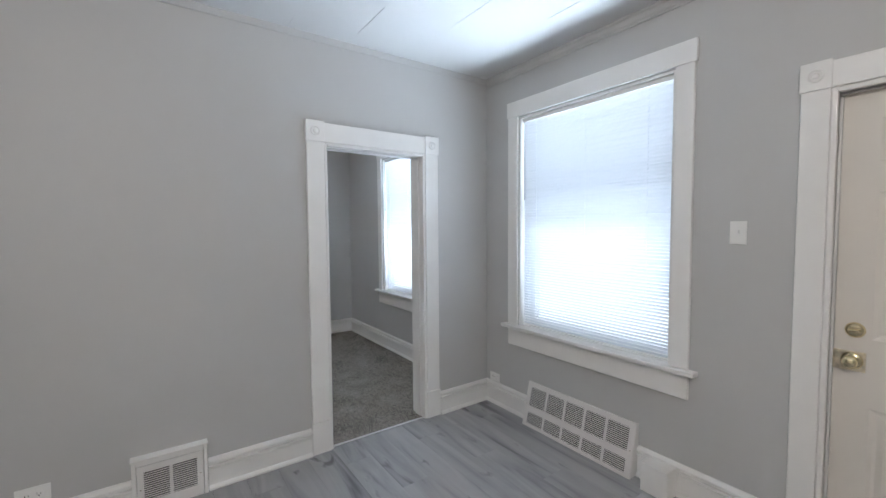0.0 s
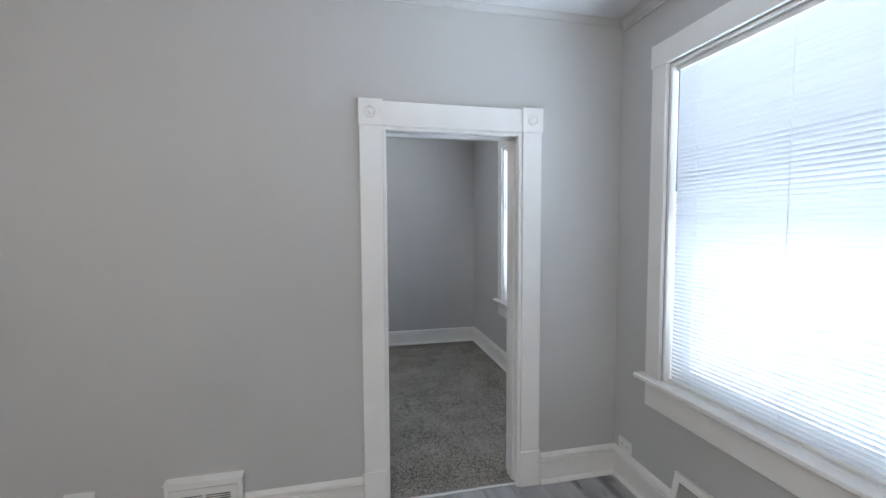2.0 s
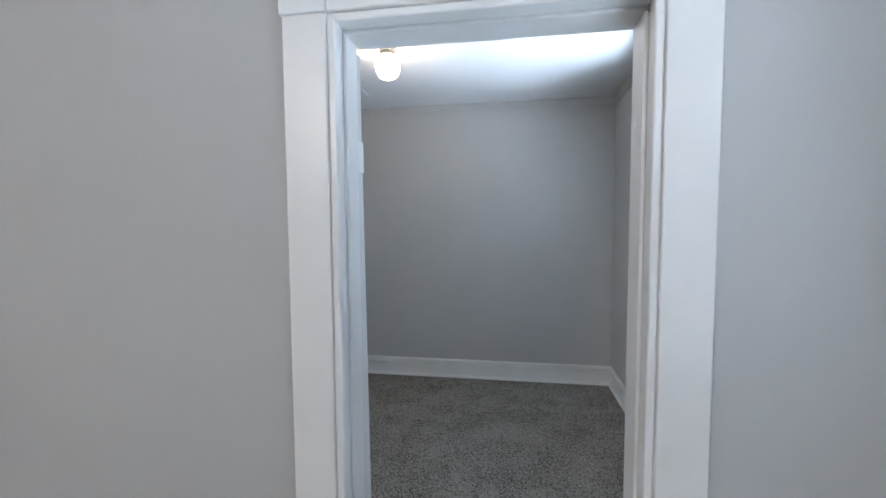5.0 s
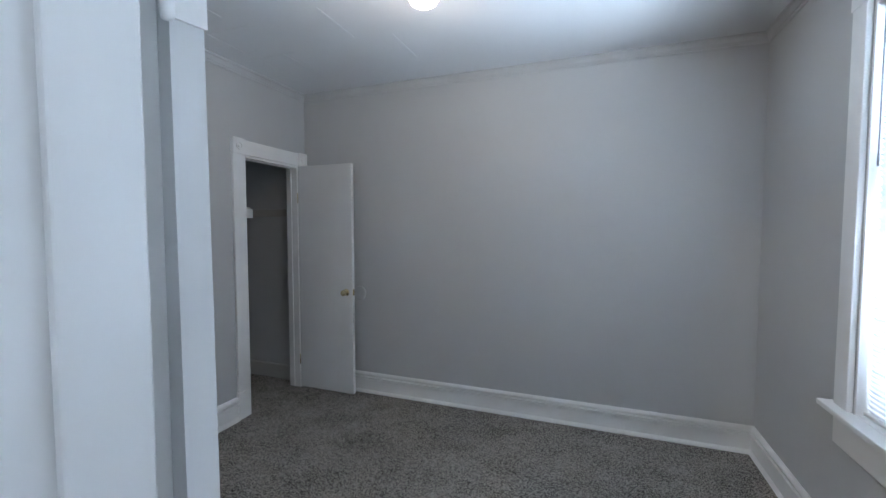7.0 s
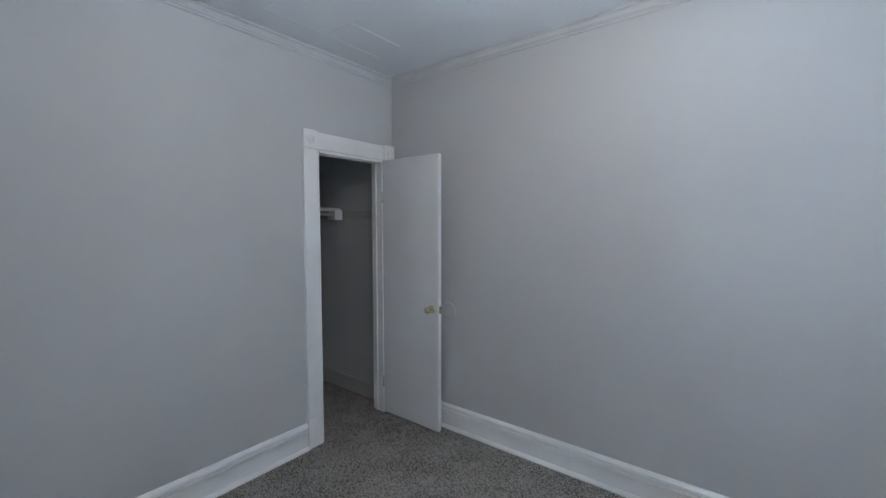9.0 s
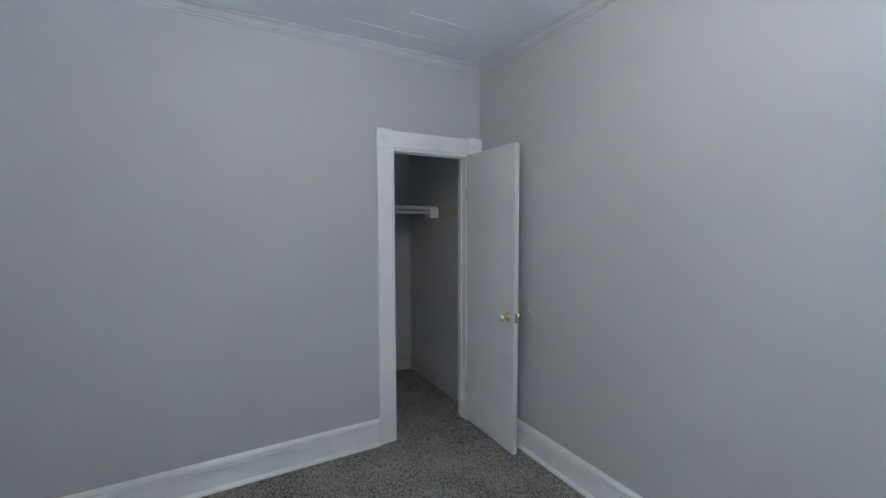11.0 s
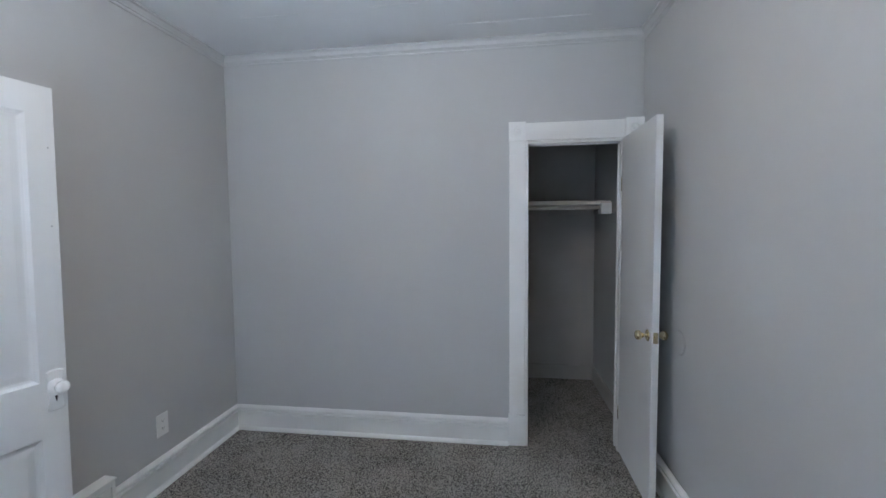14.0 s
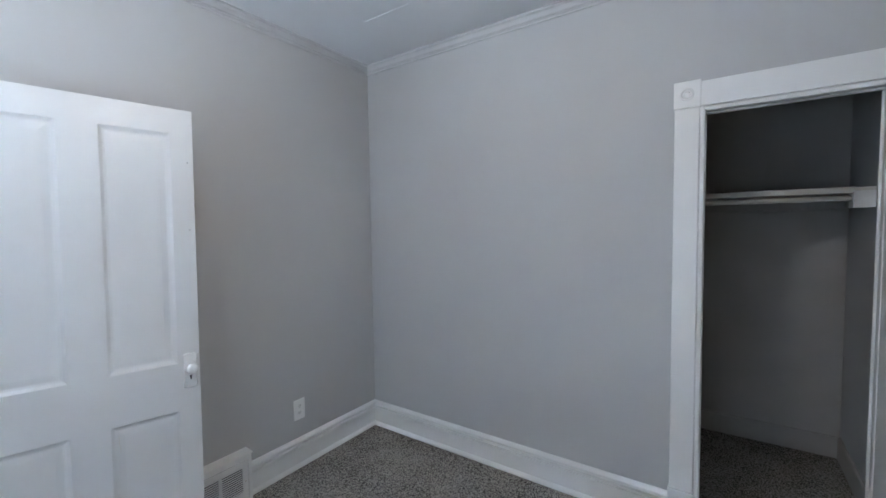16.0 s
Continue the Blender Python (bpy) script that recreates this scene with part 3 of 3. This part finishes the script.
def blind(y1, y0, label):
    """A mini blind inside the window's opening."""
    w = y1 - y0 - 0.034
    root = thing("window_blind", EAST + 0.034, y1 - 0.017, 0, label, "blind", -90, group="window blinds")
    part("headrail", boxes((0, -0.014, W_TOP - 0.042, w, 0.014, W_TOP - 0.016), bevel=0.002), PLASTIC, root)
    part("bottom_rail", boxes((0, -0.012, W_LOW + 0.028, w, 0.012, W_LOW + 0.040), bevel=0.003), PLASTIC, root)
    me = slat_mesh(w - 0.004)
    z, n = W_LOW + 0.050, 0
    while z < W_TOP - 0.048:
        s = new("slat", me)
        s.parent = root
        s.matrix_basis = pose(0.002, 0, z, BLIND_TILT + random.uniform(-2.0, 2.0), random.uniform(-0.05, 0.05), 0)
        z += 0.0203
    for x in (0.14, w / 2, w - 0.14):
        for y in (-0.0135, 0.0135):
            part("ladder_cord", boxes((x - 0.0007, y - 0.0006, W_LOW + 0.040, x + 0.0007, y + 0.0006, W_TOP - 0.042)), SLAT, root)
    part("tilt_wand", lathe([(0, -0.60), (0.004, -0.598), (0.0042, -0.57), (0.0028, -0.55), (0.0028, -0.01), (0, 0)], pose(0.030, -0.024, W_TOP - 0.040), 8), WAND, root, "thin grey tilt wand")
    return root


for i, (y0, y1) in enumerate(W_IN):
    window("window_%d" % (i + 1), y1, y0, "white double-hung window with flat casing and deep sill")
    blind(y1, y0, "white mini blind lowered, slats nearly closed")


# ---- registers, plates and boxes ----
def louvres(bm, x0, z0, x1, z1, pitch, y):
    z = z0 + pitch / 2
    while z < z1:
        v = [bm.verts.new(p) for p in ((x0, y, z + 0.0027), (x1, y, z + 0.0027), (x1, y + 0.006, z + 0.0005), (x0, y + 0.006, z + 0.0005),
                                       (x0, y, z - 0.0027), (x1, y, z - 0.0027))]
        bm.faces.new((v[0], v[1], v[2], v[3]))
        bm.faces.new((v[4], v[5], v[1], v[0]))
        z += pitch


def grille(root, x0, z0, x1, z1, fields, pitch, y):
    """A face plate with louvred fields, in the plane y, and a near-black sheet behind it for the shade inside."""
    xs = sorted({x0, x1, *[v for f in fields for v in (f[0], f[2])]})
    zs = sorted({z0, z1, *[v for f in fields for v in (f[1], f[3])]})
    bm = bmesh.new()
    for a, b in zip(xs, xs[1:]):
        for c, d in zip(zs, zs[1:]):
            if not any(f[0] < (a + b) / 2 < f[2] and f[1] < (c + d) / 2 < f[3] for f in fields):
                add_box(bm, a, y, c, b, y + 0.004, d)
    weld(bm)
    part("face_plate", bm, METALW, root)
    # The shade inside the register is put into this sheet's colour.
    part("louvre_shade_sheet", boxes((x0 + 0.006, y + 0.012, z0 + 0.006, x1 - 0.006, y + 0.016, z1 - 0.006)), SHADOWGAP, root, "near-black sheet standing for shade behind the louvres")
    for f in fields:
        b2 = bmesh.new()
        louvres(b2, *f, pitch, y + 0.001)
        part("louvre_field", b2, METALW, root)
    for sx in (x0 + 0.014, x1 - 0.014):
        part("screw", lathe([(0, 0.002), (0.003, 0.0015), (0.004, 0)], pose(sx, y, (z0 + z1) / 2, 90, 0, 0), 10), NICKEL, root)


def wall_register(x, y, rz, w, h, d, label):
    root = thing("floor_register", x, y, 0, label, "vent", rz, group="small wall registers")
    fw = 0.020
    part("surround", boxes((0, -d, 0.002, fw, 0, h), (w - fw, -d, 0.002, w, 0, h), (fw, -d, h - 0.030, w - fw, 0, h), bevel=0.003), TRIM, root)
    part("hood", profile_run([(0, 0), (d + 0.006, 0), (d + 0.006, 0.006), (0.004, 0.010), (0, 0.010)], (-0.004, 0), (w + 0.004, 0), (0, -1), h), TRIM, root)
    x0, x1, z0, z1 = fw + 0.002, w - fw - 0.002, 0.004, h - 0.034
    mid = w / 2
    grille(root, x0, z0, x1, z1, [(x0 + 0.030, z0 + 0.060, mid - 0.008, z1 - 0.030), (mid + 0.008, z0 + 0.060, x1 - 0.030, z1 - 0.030)], 0.0118, -d + 0.004)
    return root


wall_register(-0.144, MID_A, 0, 0.345, 0.290, 0.045, "white metal wall register with two louvred fields")
wall_register(0.183, MID_B, 180, 0.343, 0.268, 0.062, "white metal wall register behind the open door")

# wide return grille leaning out from the window wall
RY1, RY0, RH = 2.148, 1.286, 0.318
ret = thing("return_grille", EAST, RY1, 0, "wide white sloped return-air grille on the baseboard", "vent", -90)
RW = RY1 - RY0
side = [(0.0, 0.0), (0.095, 0.0), (0.022, RH - 0.006), (0.0, RH - 0.006)]
for x in (0.0, RW - 0.012):
    bm = bmesh.new()
    a = [bm.verts.new((x, -d, z)) for d, z in side]
    b = [bm.verts.new((x + 0.012, -d, z)) for d, z in side]
    bm.faces.new(a)
    bm.faces.new(b[::-1])
    for i in range(4):
        bm.faces.new((a[i], a[(i + 1) % 4], b[(i + 1) % 4], b[i]))
    part("end_panel", bm, METALW, ret)
slope = thing("grille_face", 0, -0.100, 0.0, "", "")
slope.parent = ret
slope.matrix_basis = pose(0.004, -0.100, 0.002, -math.degrees(math.atan2(0.075, RH)), 0, 0)
fw = RW - 0.008
cell = (fw - 0.05) / 5
upper = [(0.025 + i * cell + 0.008, 0.150, 0.025 + (i + 1) * cell - 0.008, 0.290) for i in range(5)]
lower = [(0.025 + i * cell + 0.008, 0.022, 0.025 + (i + 1) * cell - 0.008, 0.105) for i in range(5)]
grille(slope, 0, 0, fw, 0.318, upper + lower, 0.0118, 0.0)
part("ridge", boxes((0.002, -0.003, 0.124, fw - 0.002, 0.0, 0.128)), METALW, slope)
part("top_edge", boxes((0, -0.004, 0.318, fw, 0.020, 0.324)), METALW, slope)

box_cover = thing("box_cover", 2.262, 1.126, 0, "small plain white painted wooden box on the floor", "box")
part("body", boxes((-0.056, -0.075, 0.002, 0.050, 0.075, 0.165), bevel=0.004), TRIM, box_cover)
part("back_plate", boxes((0.050, -0.070, 0.0, 0.054, 0.070, 0.150)), TRIM, box_cover)


def outlet(x, y, z, rz, w, h, label, slots, across=False, dy=0.0):
    root = thing("wall_outlet", x, y, z, label, "outlet", rz, group="wall outlets")
    part("cover_plate", boxes((-w / 2, -0.006, -h / 2, w / 2, 0, h / 2), bevel=0.002), PLASTIC, root)
    for s in (-1, 1):
        cx, cz = (s * 0.021, 0) if across else (0, s * 0.021)
        socket = part("socket", boxes((cx - 0.015, -0.0075, cz - 0.013, cx + 0.015, -0.006, cz + 0.013), bevel=0.0015), PLASTIC, root)
        if slots:
            part("slot", boxes((cx - 0.007, -0.008, cz - 0.002, cx - 0.005, -0.0073, cz + 0.008), (cx + 0.005, -0.008, cz - 0.002, cx + 0.007, -0.0073, cz + 0.006),
                               (cx - 0.002, -0.008, cz - 0.009, cx + 0.002, -0.0073, cz - 0.005)), DARK, socket)
    return root


outlet(-0.515, MID_A, 0.248, 0, 0.125, 0.078, "white duplex outlet plate above the baseboard", True, True)
outlet(EAST, 2.556, 0.222, -90, 0.115, 0.070, "white outlet plate just above the baseboard", True, True)
outlet(-0.515, MID_B, 0.361, 180, 0.080, 0.128, "white duplex outlet plate on grey wall", True, False)

switch = thing("light_switch", EAST, 0.803, 1.463, "white single light switch plate on grey wall", "switch", -90)
part("cover_plate", boxes((-0.036, -0.006, -0.057, 0.036, 0, 0.057), bevel=0.002), PLASTIC, switch)
part("toggle", boxes((-0.005, -0.017, -0.002, 0.005, -0.006, 0.012), (-0.006, -0.0068, -0.013, 0.006, -0.006, 0.013), bevel=0.0005), PLASTIC, switch)

disc = thing("wall_patch", -0.615, NORTH, 0.890, "round painted wall plate behind the closet door knob", "wall plate")
part("plate", lathe([(0, 0.005), (0.056, 0.005), (0.062, 0.002), (0.063, 0)], pose(0, 0, 0, 90, 0, 0), 36), PAINT, disc)

# ---- ceiling globe light ----
def ceiling_globe(x, y, z, glow):
    globe = thing("ceiling_light", x, y, z, "lit opal glass globe on a small metal collar", "ceiling light")
    part("collar", lathe([(0, 0), (0.062, 0), (0.062, -0.012), (0.055, -0.020), (0.050, -0.050), (0.046, -0.066), (0, -0.066)], None, 32), NICKEL, globe, "dark metal collar", smooth=False)
    part("globe", lathe([(0.042, -0.062), (0.052, -0.074), (0.065, -0.092), (0.075, -0.115), (0.078, -0.138), (0.073, -0.166), (0.060, -0.192), (0.036, -0.207), (0.014, -0.213), (0, -0.214)], None, 36),
         glow, globe, "glowing opal glass globe", smooth=True)


ceiling_globe(0.602, 4.268, CEIL_2, GLOBE)
ceiling_globe(-0.3, -0.5, CEIL_1, BRIGHT_GLOBE)

# ---- closet fittings ----
shelf = thing("closet_shelf", CLO_BACK, NORTH, 1.648, "painted closet shelf on cleats", "shelf")
part("board", boxes((0.002, CLO_SIDE - NORTH + 0.004, 0.004, 0.600, -0.012, 0.022), bevel=0.002), WOODROD, shelf)
part("nosing", boxes((0.601, CLO_SIDE - NORTH + 0.004, -0.008, 0.618, -0.090, 0.024), bevel=0.003), WOODROD, shelf)
part("side_cleat", boxes((0.003, -0.018, -0.070, 1.146, 0, -0.002), bevel=0.002), CLOSET_PAINT, shelf)
part("back_cleat", boxes((0.0, CLO_SIDE - NORTH + 0.004, -0.075, 0.018, -0.019, 0.002), bevel=0.002), CLOSET_PAINT, shelf)
part("bracket_block", boxes((0.540, -0.100, -0.082, 0.640, -0.019, 0.003), bevel=0.002), TRIM, shelf, "white painted rod block")
part("closet_rod", lathe([(0, 0), (0.014, 0), (0.014, 1.38), (0, 1.38)], pose(0.590, -0.099, -0.032, 90, 0, 0), 16), WOODROD, shelf, "painted wooden closet rod", smooth=True)

# ---- vinyl planks of the first room ----
floor = tagged(finish(boxes((WEST, SOUTH, -0.06, EAST - 0.001, MID_A + 0.011, -0.003)), "floor", SHADOWGAP), "grey wood-look vinyl plank floor", "floor", kind="structure")
PW, PL = 0.18, 1.22
plank_meshes = {}


def plank(x0, x1, y0, y1):
    key = (round(x1 - x0, 3), round(y1 - y0, 3))
    if key not in plank_meshes:
        g = 0.0006
        bm = boxes((g, g, -0.0028, key[0] - g, key[1] - g, 0.0))
        me = bpy.data.meshes.new("plank")
        bmesh.ops.recalc_face_normals(bm, faces=bm.faces)
        bm.to_mesh(me)
        bm.free()
        me.materials.append(PLANK)
        plank_meshes[key] = me
    ob = new("plank", plank_meshes[key])
    ob.parent = floor
    ob.location = (x0, y0, 0)


x, col = WEST, 0
while x < EAST - 0.01:
    x1 = min(x + PW, EAST - 0.002)
    y = SOUTH - (col * 0.41) % PL
    while y < MID_A + 0.006:
        a, b = max(y, SOUTH), min(y + PL, MID_A + 0.008)
        if b - a > 0.02:
            plank(x, x1, a, b)
        y += PL
    x, col = x1, col + 1
